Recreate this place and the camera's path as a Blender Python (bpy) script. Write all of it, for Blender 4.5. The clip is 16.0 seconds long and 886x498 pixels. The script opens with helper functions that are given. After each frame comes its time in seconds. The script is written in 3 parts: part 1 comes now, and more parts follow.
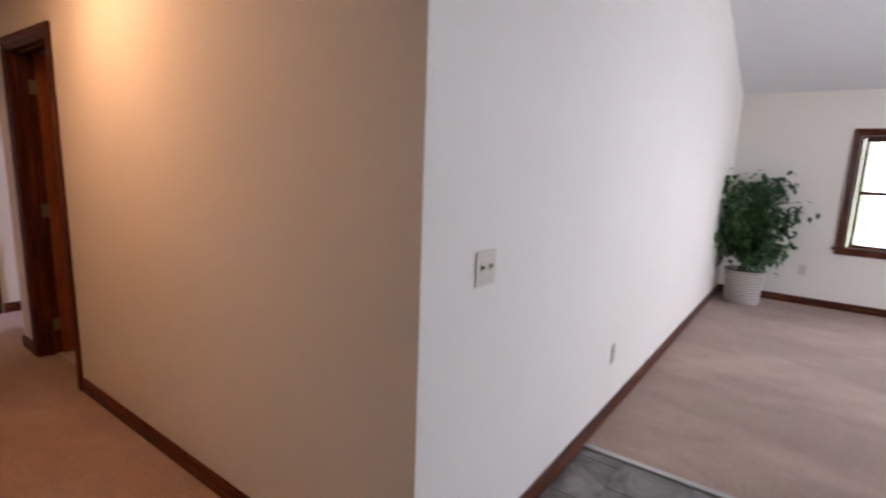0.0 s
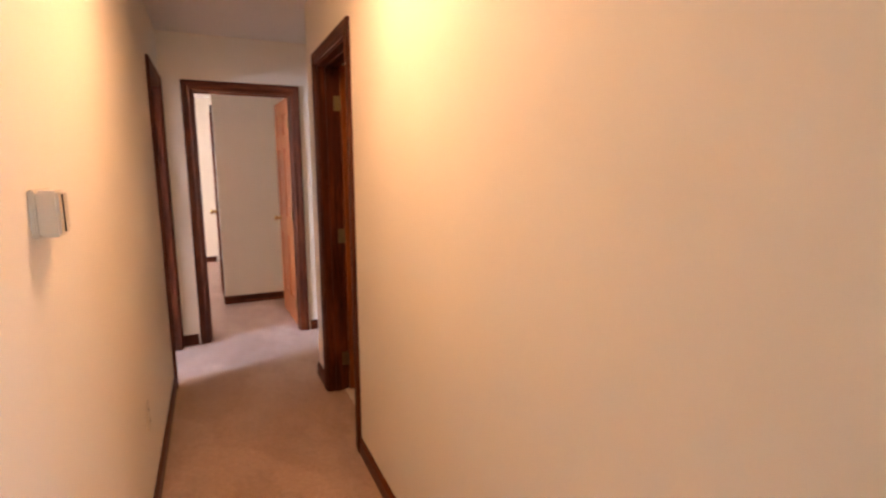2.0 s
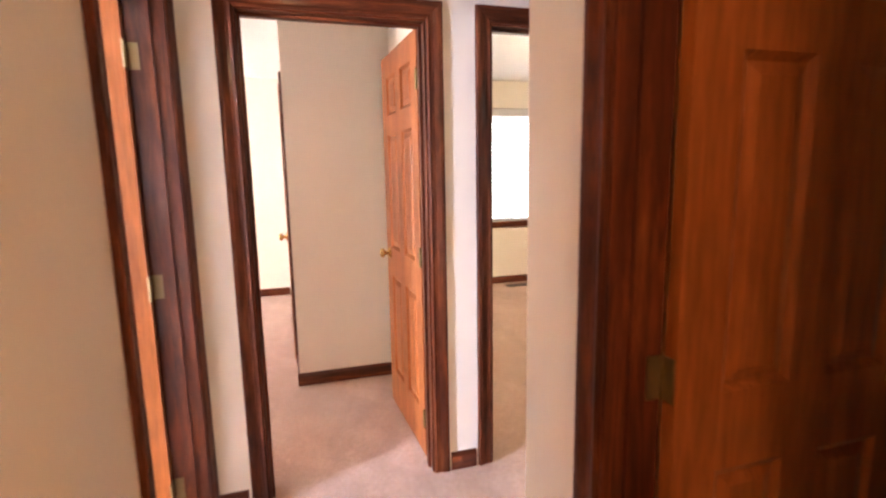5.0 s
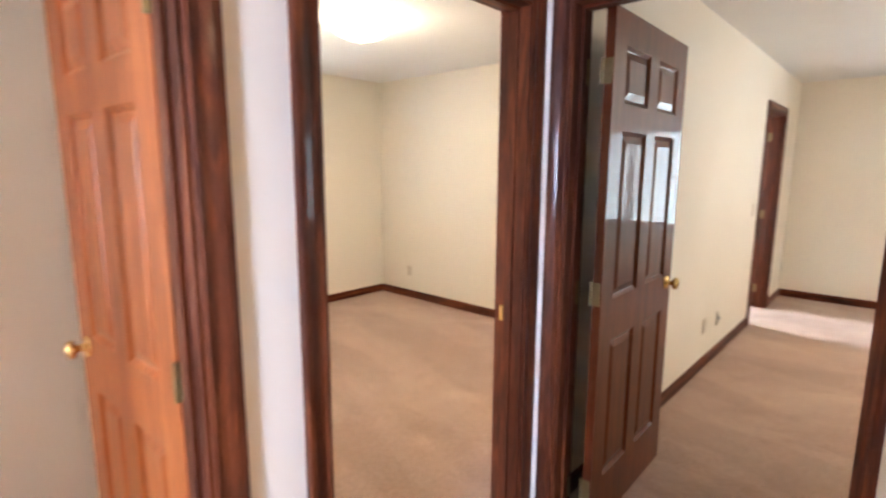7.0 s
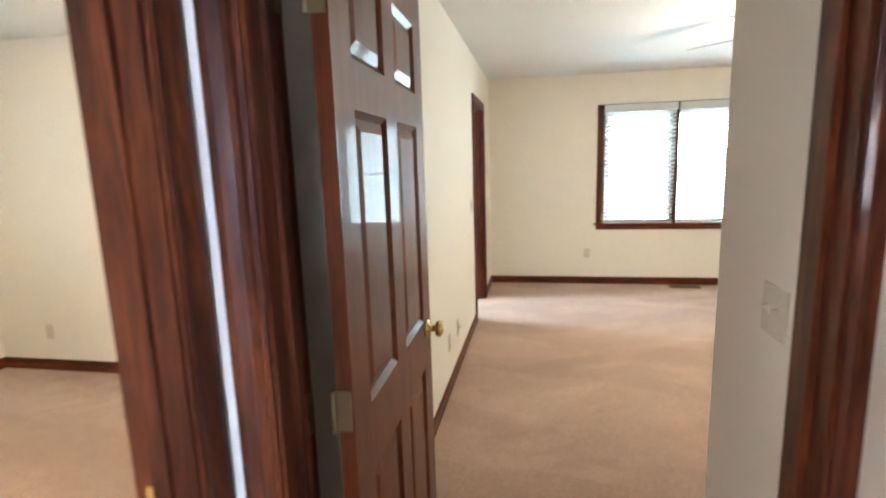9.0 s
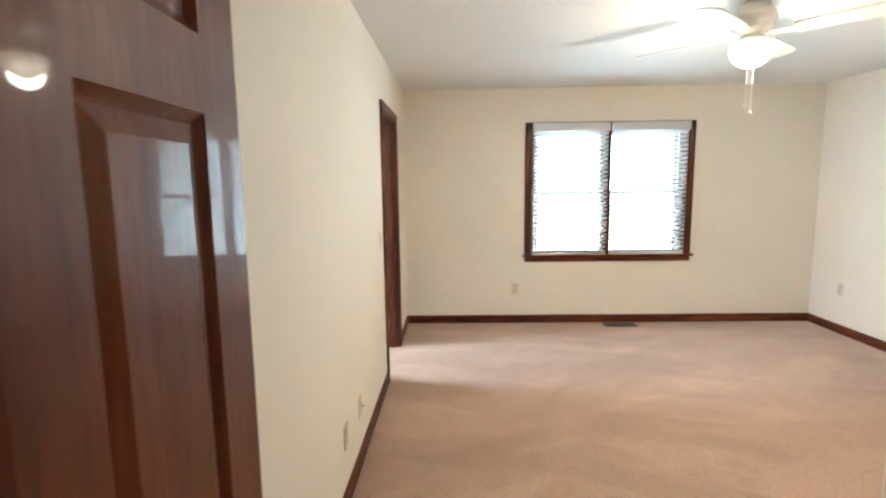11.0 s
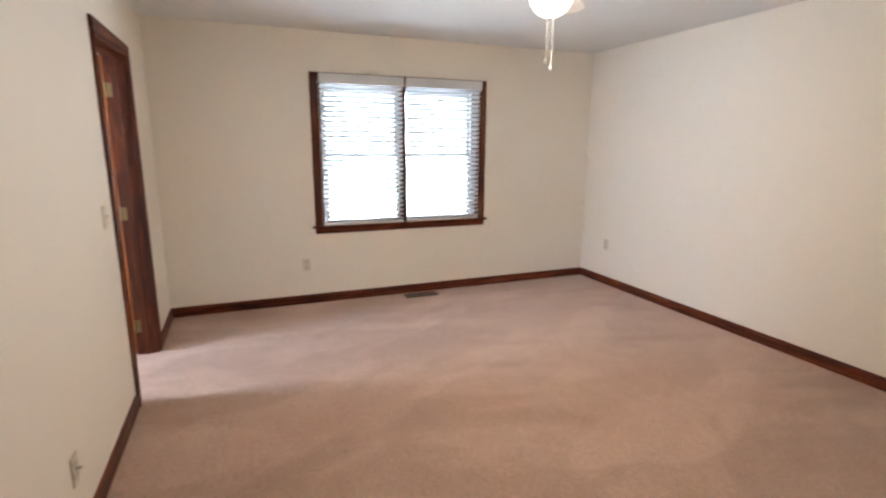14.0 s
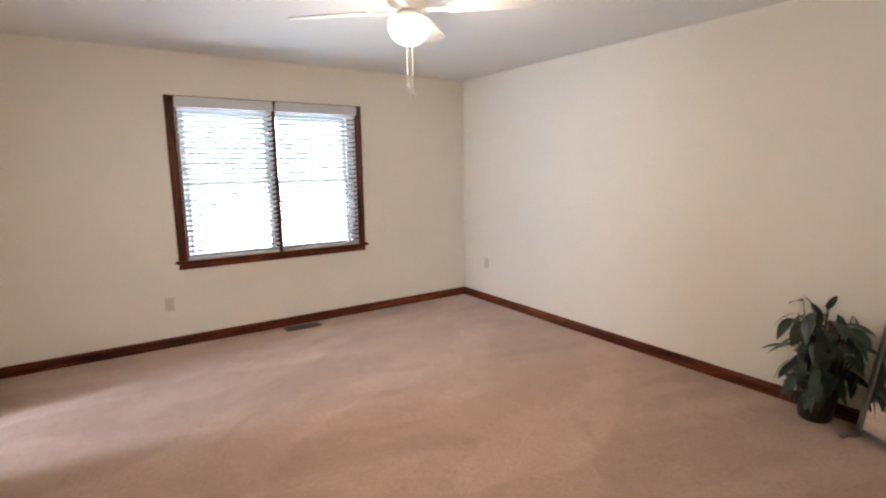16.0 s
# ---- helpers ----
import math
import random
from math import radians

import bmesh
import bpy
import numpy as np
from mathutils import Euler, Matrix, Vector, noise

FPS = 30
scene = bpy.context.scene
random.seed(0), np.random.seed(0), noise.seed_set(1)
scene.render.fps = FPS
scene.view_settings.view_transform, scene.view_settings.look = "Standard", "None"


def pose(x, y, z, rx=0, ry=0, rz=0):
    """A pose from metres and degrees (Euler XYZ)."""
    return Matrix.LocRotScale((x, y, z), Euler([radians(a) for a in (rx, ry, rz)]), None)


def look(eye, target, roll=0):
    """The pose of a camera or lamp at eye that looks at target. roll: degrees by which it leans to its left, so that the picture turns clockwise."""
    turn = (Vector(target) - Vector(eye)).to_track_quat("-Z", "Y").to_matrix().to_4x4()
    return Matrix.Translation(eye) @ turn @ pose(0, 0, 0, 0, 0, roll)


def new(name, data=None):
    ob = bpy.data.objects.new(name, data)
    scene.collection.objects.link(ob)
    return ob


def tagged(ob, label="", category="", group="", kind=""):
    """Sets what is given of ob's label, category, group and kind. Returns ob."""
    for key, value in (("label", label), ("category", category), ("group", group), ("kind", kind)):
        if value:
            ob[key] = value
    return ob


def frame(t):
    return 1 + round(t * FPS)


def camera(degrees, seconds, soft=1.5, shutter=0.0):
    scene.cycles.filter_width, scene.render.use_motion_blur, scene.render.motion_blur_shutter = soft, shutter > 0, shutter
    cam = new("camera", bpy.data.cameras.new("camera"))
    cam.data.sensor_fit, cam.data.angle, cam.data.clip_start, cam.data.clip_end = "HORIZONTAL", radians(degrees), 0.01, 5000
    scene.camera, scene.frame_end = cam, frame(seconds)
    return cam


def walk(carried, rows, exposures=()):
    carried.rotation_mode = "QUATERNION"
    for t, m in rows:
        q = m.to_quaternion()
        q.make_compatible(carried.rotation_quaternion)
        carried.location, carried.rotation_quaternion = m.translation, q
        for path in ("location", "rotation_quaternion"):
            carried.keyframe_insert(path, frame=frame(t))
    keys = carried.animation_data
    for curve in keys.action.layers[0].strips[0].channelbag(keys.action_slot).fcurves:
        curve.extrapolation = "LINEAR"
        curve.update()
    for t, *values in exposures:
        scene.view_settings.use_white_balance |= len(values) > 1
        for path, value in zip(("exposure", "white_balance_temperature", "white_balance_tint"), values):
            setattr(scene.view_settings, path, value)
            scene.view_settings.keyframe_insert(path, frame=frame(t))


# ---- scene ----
cam = camera(82.6, 16.0, soft=2.2, shutter=0.5)
PATH = [
    (0, (-1.028, -0.823, 1.454), (0.561, 0.34, 1.101), 2.1),
    (0.5, (-0.932, -0.611, 1.442), (0.518, 0.723, 1.097), 2.0),
    (1, (-0.775, -0.351, 1.422), (0.466, 1.182, 1.089), 1.2),
    (1.5, (-0.698, -0.077, 1.445), (0.33, 1.608, 1.121), 0.8),
    (2, (-0.605, 0.241, 1.436), (0.212, 2.038, 1.115), -0.1),
    (2.5, (-0.564, 0.619, 1.413), (0.092, 2.481, 1.092), -1.0),
    (3, (-0.548, 1.034, 1.441), (-0.026, 2.934, 1.1), -2.1),
    (3.5, (-0.525, 1.419, 1.419), (-0.096, 3.343, 1.081), -2.5),
    (5.8, (-0.546, 3.098, 1.413), (0.258, 4.909, 1.137), -0.4),
    (6, (-0.519, 3.209, 1.42), (0.378, 4.975, 1.142), -0.5),
    (6.5, (-0.467, 3.5, 1.438), (0.736, 5.072, 1.152), -0.0),
    (7, (-0.355, 3.699, 1.473), (1.104, 5.031, 1.158), 0.3),
    (7.5, (-0.184, 3.875, 1.483), (1.481, 4.931, 1.149), -0.6),
    (8, (-0.011, 3.996, 1.5), (1.804, 4.759, 1.146), -1.6),
    (8.5, (0.24, 4.068, 1.486), (2.137, 4.591, 1.128), -2.2),
    (9, (0.486, 4.128, 1.5), (2.423, 4.496, 1.163), -1.8),
    (9.5, (0.769, 4.172, 1.486), (2.727, 4.452, 1.194), -1.3),
    (10, (1.019, 4.162, 1.495), (2.991, 4.369, 1.23), -0.8),
    (12.5, (1.774, 4.19, 1.537), (3.731, 3.945, 1.204), -0.8),
    (13, (1.881, 4.135, 1.506), (3.814, 3.762, 1.153), -0.3),
    (13.5, (1.935, 4.099, 1.493), (3.821, 3.555, 1.109), -0.0),
    (14, (1.958, 4.058, 1.482), (3.777, 3.333, 1.075), 0.3),
    (14.5, (1.98, 4.02, 1.484), (3.739, 3.16, 1.079), 0.1),
    (15, (1.98, 3.995, 1.486), (3.701, 3.046, 1.113), -0.2),
    (15.5, (1.963, 3.964, 1.489), (3.651, 2.946, 1.153), -0.7),
    (16, (1.952, 3.939, 1.493), (3.589, 2.835, 1.173), -0.7),
]
EXPOSURE = [(0, -0.7, 6700, 28), (1, -0.1, 7150, 26), (2, 0.15, 7050, 22), (3.5, 0.5, 6750, 20), (5.8, 1.05, 6750, 17), (6.5, 0.85, 6250, 14), (7, 0.85, 6050, 11), (8, 0.82, 5850, 6),
            (9, 0.85, 5700, 2), (10, 0.9, 5700, 2), (12.5, 0.25, 5850, 12), (16, 0.22, 5800, 15)]
walk(cam, [(t, look(eye, aim, roll)) for t, eye, aim, roll in PATH], EXPOSURE)

# ---- light ----
world = bpy.data.worlds.new("sky")
scene.world = world
world.use_nodes = True
wn = world.node_tree
sky = wn.nodes.new("ShaderNodeTexSky")
sky.sky_type = 'NISHITA'
sky.sun_disc = False
sky.sun_elevation, sky.sun_rotation = radians(50), radians(200)
wn.links.new(sky.outputs[0], wn.nodes["Background"].inputs[0])
wn.nodes["Background"].inputs[1].default_value = 0.12


def lamp(name, kind, m, energy, color, **extra):
    data = bpy.data.lights.new(name, kind)
    data.energy, data.color = energy, color
    ob = new(name, data)
    ob.matrix_world = m
    if "size" in extra:
        if len(extra["size"]) == 2:
            data.shape, data.size, data.size_y = 'RECTANGLE', extra["size"][0], extra["size"][1]
        else:
            data.shadow_soft_size = extra["size"][0]
    if "angle" in extra:
        data.angle = radians(extra["angle"])
    return ob


DAY = (0.80, 0.90, 1.0)
SKYBLUE = (0.70, 0.84, 1.0)
WARM = (1.0, 0.57, 0.30)
SOFT = (1.0, 0.82, 0.60)
lamp("sun", 'SUN', pose(0, 0, 20, 40, 0, 200), 3.0, (1.0, 0.95, 0.88), angle=0.6)
lamp("window_light_bedroom", 'AREA', look((7.5, 2.58, 1.20), (6.0, 2.58, 1.40)), 80, (0.78, 0.92, 1.0), size=(2.2, 1.9))
lamp("window_light_living", 'AREA', look((6.4, -2.3, 1.35), (0, -2.1, 1.0)), 80, SKYBLUE, size=(2.0, 1.6))
# next lamp and its unseen south window are added to brighten the living room
lamp("added_light_south", 'AREA', look((3.1, -5.1, 1.5), (2.4, 0, 1.0)), 245, SKYBLUE, size=(2.8, 1.9))
lamp("window_light_north", 'AREA', look((2.05, 9.6, 2.7), (2.05, 8.3, 1.4)), 1200, DAY, size=(1.6, 1.6))
lamp("window_light_west", 'AREA', look((-4.75, 7.4, 1.5), (0, 7.2, 1.0)), 150, (0.94, 0.86, 0.88), size=(1.3, 1.4))
lamp("window_light_side", 'AREA', look((-4.75, 2.85, 1.6), (0, 4.3, 0.0)), 420, (0.66, 0.75, 1.0), size=(0.9, 1.3))
lamp("window_light_bath", 'AREA', look((5.47, 6.9, 1.55), (5.3, 4.7, 0.3)), 105, DAY, size=(0.7, 0.9))
lamp("bulb_hall", 'POINT', pose(-0.46, 1.8, 2.26), 4.0, WARM, size=(0.09,))
lamp("bulb_hall_down", 'AREA', pose(-0.46, 1.8, 2.36), 15, WARM, size=(0.22, 0.22))
lamp("bulb_north", 'POINT', pose(1.85, 6.45, 2.22), 14, SOFT, size=(0.1,))
lamp("bulb_north_down", 'AREA', pose(1.85, 6.45, 2.33), 16, SOFT, size=(0.2, 0.2))
lamp("bulb_fan", 'POINT', pose(4.28, 2.56, 2.13), 30, SOFT, size=(0.08,))
lamp("bulb_fan_down", 'AREA', pose(4.28, 2.56, 2.17), 17, SOFT, size=(0.12, 0.12))


# ---- materials ----
def material(name, color, rough=0.6, metal=0.0):
    m = bpy.data.materials.new(name)
    m.use_nodes = True
    b = m.node_tree.nodes["Principled BSDF"]
    b.inputs["Base Color"].default_value = (*color, 1)
    b.inputs["Roughness"].default_value = rough
    b.inputs["Metallic"].default_value = metal
    return m


def coords(m, scale=(1, 1, 1)):
    nt = m.node_tree
    tc = nt.nodes.new("ShaderNodeTexCoord")
    mp = nt.nodes.new("ShaderNodeMapping")
    mp.inputs["Scale"].default_value = scale
    nt.links.new(tc.outputs["Object"], mp.inputs[0])
    return mp.outputs[0]


def noise_tex(m, vec, scale, detail=4, rough=0.55, distort=0.0):
    n = m.node_tree.nodes.new("ShaderNodeTexNoise")
    n.inputs["Scale"].default_value = scale
    n.inputs["Detail"].default_value = detail
    n.inputs["Roughness"].default_value = rough
    n.inputs["Distortion"].default_value = distort
    m.node_tree.links.new(vec, n.inputs["Vector"])
    return n.outputs[0]


def ramp(m, fac, stops):
    r = m.node_tree.nodes.new("ShaderNodeValToRGB")
    e = r.color_ramp.elements
    e[0].position, e[0].color = stops[0][0], (*stops[0][1], 1)
    e[1].position, e[1].color = stops[-1][0], (*stops[-1][1], 1)
    for p, c in stops[1:-1]:
        x = e.new(p)
        x.color = (*c, 1)
    m.node_tree.links.new(fac, r.inputs[0])
    return r.outputs[0]


def mix(m, a, b, fac, mode='MIX'):
    n = m.node_tree.nodes.new("ShaderNodeMix")
    n.data_type, n.blend_type = 'RGBA', mode
    for k, v in ((0, fac), (6, a), (7, b)):
        if isinstance(v, (int, float)):
            n.inputs[k].default_value = v
        elif isinstance(v, tuple):
            n.inputs[k].default_value = (*v, 1)
        else:
            m.node_tree.links.new(v, n.inputs[k])
    return n.outputs[2]


def bump(m, height, strength, distance):
    nt = m.node_tree
    n = nt.nodes.new("ShaderNodeBump")
    n.inputs["Strength"].default_value = strength
    n.inputs["Distance"].default_value = distance
    nt.links.new(height, n.inputs["Height"])
    nt.links.new(n.outputs[0], nt.nodes["Principled BSDF"].inputs["Normal"])


def base(m, out):
    m.node_tree.links.new(out, m.node_tree.nodes["Principled BSDF"].inputs["Base Color"])


def gloss(m, out):
    m.node_tree.links.new(out, m.node_tree.nodes["Principled BSDF"].inputs["Roughness"])


def paint(name, c1, c2, rough=0.72):
    m = material(name, c1, rough)
    v = coords(m)
    base(m, ramp(m, noise_tex(m, v, 0.9, 5), [(0.35, c1), (0.7, c2)]))
    bump(m, noise_tex(m, v, 260, 2), 0.12, 0.002)
    return m


def wood(name, dark, mid, light, rough, coat, along=(14, 14, 0.9)):
    m = material(name, mid, rough)
    v = coords(m, along)
    fig = noise_tex(m, v, 1.6, 6, 0.62, 1.4)
    fine = noise_tex(m, coords(m, tuple(a * 9 for a in along)), 1.5, 3, 0.6)
    big = noise_tex(m, coords(m), 1.3, 3)
    col = ramp(m, fig, [(0.3, dark), (0.5, mid), (0.72, light)])
    col = mix(m, col, ramp(m, fine, [(0.3, (0.45, 0.4, 0.38)), (0.6, (1, 1, 1))]), 0.55, 'MULTIPLY')
    col = mix(m, col, ramp(m, big, [(0.3, (0.72, 0.68, 0.65)), (0.7, (1.1, 1.05, 1.0))]), 0.6, 'MULTIPLY')
    base(m, col)
    bump(m, fine, 0.08, 0.001)
    b = m.node_tree.nodes["Principled BSDF"]
    b.inputs["Specular IOR Level"].default_value = 0.15
    b.inputs["Coat Weight"].default_value = coat
    b.inputs["Coat Roughness"].default_value = 0.09
    return m


PAINT = paint("cream_wall_paint", (0.80, 0.75, 0.655), (0.77, 0.72, 0.62))
CEIL = paint("white_ceiling_paint", (0.80, 0.80, 0.78), (0.75, 0.75, 0.73), 0.8)
TRIM = wood("dark_cherry_trim", (0.030, 0.007, 0.003), (0.082, 0.018, 0.006), (0.17, 0.045, 0.013), 0.5, 0.22, (11, 11, 1.2))
TRIM_X = wood("dark_cherry_trim_x", (0.024, 0.006, 0.003), (0.098, 0.021, 0.007), (0.25, 0.068, 0.019), 0.5, 0.22, (0.9, 14, 14))
TRIM_Y = wood("dark_cherry_trim_y", (0.024, 0.006, 0.003), (0.098, 0.021, 0.007), (0.25, 0.068, 0.019), 0.5, 0.22, (14, 0.9, 14))
DOORWOOD = wood("stained_door_wood", (0.19, 0.052, 0.011), (0.275, 0.080, 0.018), (0.35, 0.112, 0.028), 0.5, 0.10, (10, 10, 0.7))
DARKDOOR = wood("dark_varnished_door_wood", (0.085, 0.016, 0.004), (0.125, 0.026, 0.006), (0.165, 0.040, 0.010), 0.4, 0.4, (10, 10, 0.7))
DARKDOOR.node_tree.nodes["Principled BSDF"].inputs["Coat Roughness"].default_value = 0.035
DOORWOOD.node_tree.nodes["Principled BSDF"].inputs["Coat Roughness"].default_value = 0.3
BRASS = material("polished_brass", (0.83, 0.60, 0.26), 0.16, 1.0)
HINGE = material("antique_brass", (0.24, 0.18, 0.09), 0.45, 1.0)
STEEL = material("dull_steel", (0.55, 0.54, 0.52), 0.35, 1.0)
IVORY = material("ivory_plastic", (0.62, 0.56, 0.45), 0.35)
WHITE = material("white_plastic", (0.82, 0.82, 0.80), 0.4)
DARK = material("black_slot", (0.012, 0.011, 0.010), 0.5)
VENT = material("brown_vent_metal", (0.07, 0.04, 0.028), 0.4, 0.4)
BLIND = material("white_blind_slat", (0.58, 0.58, 0.575), 0.4)
FANWHITE = material("white_fan_enamel", (0.82, 0.80, 0.75), 0.3)
CHROME = material("bright_chrome", (0.85, 0.85, 0.86), 0.12, 1.0)
MIRROR = material("mirror_silver", (0.92, 0.93, 0.93), 0.01, 1.0)
PEWTER = material("pewter_frame", (0.34, 0.33, 0.32), 0.3, 0.9)
POTBLACK = material("dark_pot", (0.02, 0.016, 0.014), 0.4)
SOIL = material("potting_soil", (0.03, 0.02, 0.014), 0.95)
BARK = material("plant_stem", (0.12, 0.075, 0.04), 0.8)

GLASS = material("window_glass", (1, 1, 1), 0.0)
GLASS.node_tree.nodes["Principled BSDF"].inputs["Transmission Weight"].default_value = 1.0
GLASS.node_tree.nodes["Principled BSDF"].inputs["IOR"].default_value = 1.02

BOWL = material("lit_frosted_glass", (0.9, 0.86, 0.78), 0.4)
bb = BOWL.node_tree.nodes["Principled BSDF"]
bb.inputs["Emission Color"].default_value = (1.0, 0.80, 0.55, 1)
bb.inputs["Emission Strength"].default_value = 4.0

# carpet: short beige pile with brushed marks
CARPET = material("beige_carpet", (0.46, 0.35, 0.27), 0.95)
cv = coords(CARPET)
marks = noise_tex(CARPET, coords(CARPET, (1.6, 0.7, 1)), 1.1, 2, 0.45, 0.3)
patch = noise_tex(CARPET, cv, 7.0, 5, 0.65)
pile = noise_tex(CARPET, cv, 170, 4, 0.75)
cc = ramp(CARPET, marks, [(0.38, (0.475, 0.316, 0.232)), (0.46, (0.488, 0.327, 0.240)), (0.54, (0.50, 0.338, 0.249)), (0.62, (0.515, 0.352, 0.260))])
cc = mix(CARPET, cc, ramp(CARPET, patch, [(0.3, (0.84, 0.82, 0.80)), (0.7, (1.08, 1.08, 1.08))]), 0.5, 'MULTIPLY')
cc = mix(CARPET, cc, ramp(CARPET, pile, [(0.3, (0.5, 0.48, 0.46)), (0.65, (1.15, 1.15, 1.15))]), 0.7, 'MULTIPLY')
warp = mix(CARPET, cv, noise_tex(CARPET, cv, 1.3, 2), 0.25)
for turn, stretch, lo, hi in ((0.25, (3.4, 0.7, 1), 0.46, 0.53), (-0.55, (2.6, 0.75, 1), 0.5, 0.56)):
    aim = CARPET.node_tree.nodes.new("ShaderNodeMapping")
    aim.inputs["Rotation"].default_value = (0, 0, turn)
    vmap = CARPET.node_tree.nodes.new("ShaderNodeMapping")
    vmap.inputs["Scale"].default_value = stretch
    CARPET.node_tree.links.new(warp, aim.inputs[0])
    CARPET.node_tree.links.new(aim.outputs[0], vmap.inputs[0])
    sweep = noise_tex(CARPET, vmap.outputs[0], 1.0, 3, 0.5)
    cc = mix(CARPET, cc, ramp(CARPET, sweep, [(lo, (0.86, 0.835, 0.81)), (hi, (1.07, 1.07, 1.07))]), 0.55, 'MULTIPLY')
tuft = noise_tex(CARPET, cv, 42, 3, 0.7)
cc = mix(CARPET, cc, ramp(CARPET, tuft, [(0.32, (0.74, 0.72, 0.70)), (0.66, (1.12, 1.12, 1.12))]), 0.6, 'MULTIPLY')
base(CARPET, cc)
bump(CARPET, mix(CARPET, patch, pile, 0.7), 0.9, 0.006)
CARPET.node_tree.nodes["Principled BSDF"].inputs["Sheen Weight"].default_value = 0.25

# slate-look vinyl
SLATE = material("slate_vinyl", (0.16, 0.15, 0.14), 0.4)
sv = noise_tex(SLATE, coords(SLATE), 6, 6, 0.65, 0.8)
base(SLATE, ramp(SLATE, sv, [(0.3, (0.06, 0.062, 0.062)), (0.5, (0.17, 0.16, 0.145)), (0.7, (0.30, 0.28, 0.25))]))
bump(SLATE, sv, 0.25, 0.004)
GROUT = material("dark_grout", (0.10, 0.095, 0.09), 0.8)
TILE = material("cream_floor_tile", (0.62, 0.55, 0.44), 0.35)

WICKER = material("whitewashed_wicker", (0.62, 0.57, 0.50), 0.7)
wv = WICKER.node_tree.nodes.new("ShaderNodeTexWave")
wv.bands_direction = 'Z'
wv.inputs["Scale"].default_value = 12
wv.inputs["Distortion"].default_value = 3
WICKER.node_tree.links.new(coords(WICKER), wv.inputs["Vector"])
base(WICKER, ramp(WICKER, wv.outputs[1], [(0.15, (0.22, 0.18, 0.15)), (0.55, (0.62, 0.57, 0.50))]))
bump(WICKER, wv.outputs[1], 0.6, 0.01)


def leafy(name, c1, c2, rough):
    m = material(name, c1, rough)
    g = m.node_tree.nodes.new("ShaderNodeNewGeometry")
    base(m, ramp(m, g.outputs["Random Per Island"], [(0.0, c1), (1.0, c2)]))
    return m


FICUS = leafy("ficus_leaf", (0.012, 0.045, 0.012), (0.05, 0.14, 0.035), 0.4)
BROAD = leafy("broad_leaf", (0.007, 0.016, 0.008), (0.022, 0.045, 0.018), 0.4)
IVY = leafy("variegated_leaf", (0.03, 0.06, 0.025), (0.26, 0.27, 0.19), 0.5)
GRASS = paint("lawn", (0.06, 0.10, 0.03), (0.10, 0.13, 0.05), 0.9)
# tree ring emits pale green-white so the outdoors looks bright with daylight
GLOW_TREES = paint("glowing_far_trees", (0.05, 0.09, 0.03), (0.14, 0.2, 0.07), 0.9)
GLOW_TREES.node_tree.nodes["Principled BSDF"].inputs["Emission Color"].default_value = (0.75, 0.86, 0.72, 1)
GLOW_TREES.node_tree.nodes["Principled BSDF"].inputs["Emission Strength"].default_value = 2.2

# emissive sheet for the overexposed outdoors, pale green and white put into its glow
DAYGLOW = material("daylight_glow_sheet", (0.8, 0.8, 0.8), 0.9)
hz = DAYGLOW.node_tree.nodes["Principled BSDF"]
DAYGLOW.node_tree.links.new(ramp(DAYGLOW, noise_tex(DAYGLOW, coords(DAYGLOW), 1.1, 6, 0.65), [(0.38, (0.50, 0.62, 0.42)), (0.5, (0.85, 0.93, 0.88)), (0.6, (0.95, 0.98, 1.0))]), hz.inputs["Emission Color"])
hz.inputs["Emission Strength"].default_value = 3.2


# ---- mesh helpers ----
def to_mesh(name, bm, mat, smooth=False):
    bmesh.ops.recalc_face_normals(bm, faces=bm.faces)
    me = bpy.data.meshes.new(name)
    bm.to_mesh(me)
    bm.free()
    for mm in (mat if isinstance(mat, (list, tuple)) else [mat]):
        me.materials.append(mm)
    if smooth:
        me.polygons.foreach_set("use_smooth", [True] * len(me.polygons))
    return me


def part(name, bm, mat, parent=None, label="", smooth=False):
    ob = new(name, to_mesh(name, bm, mat, smooth))
    if parent is not None:
        ob.parent = parent
    if label:
        ob["label"] = label
    return ob


def thing(name, m, label, category, group="", kind=""):
    ob = new(name)
    ob.empty_display_size = 0.1
    ob.matrix_world = m
    return tagged(ob, label, category, group, kind)


def box(bm, lo, hi, bevel=0.0):
    vs = [bm.verts.new((x, y, z)) for x in (lo[0], hi[0]) for y in (lo[1], hi[1]) for z in (lo[2], hi[2])]
    fs = [bm.faces.new([vs[i] for i in q]) for q in ((0, 1, 3, 2), (4, 6, 7, 5), (0, 4, 5, 1), (2, 3, 7, 6), (0, 2, 6, 4), (1, 5, 7, 3))]
    if bevel:
        es = list({e for f in fs for e in f.edges})
        bmesh.ops.bevel(bm, geom=es, offset=bevel, segments=2, affect='EDGES')
    return bm


def bx(lo, hi, bevel=0.0):
    return box(bmesh.new(), lo, hi, bevel)


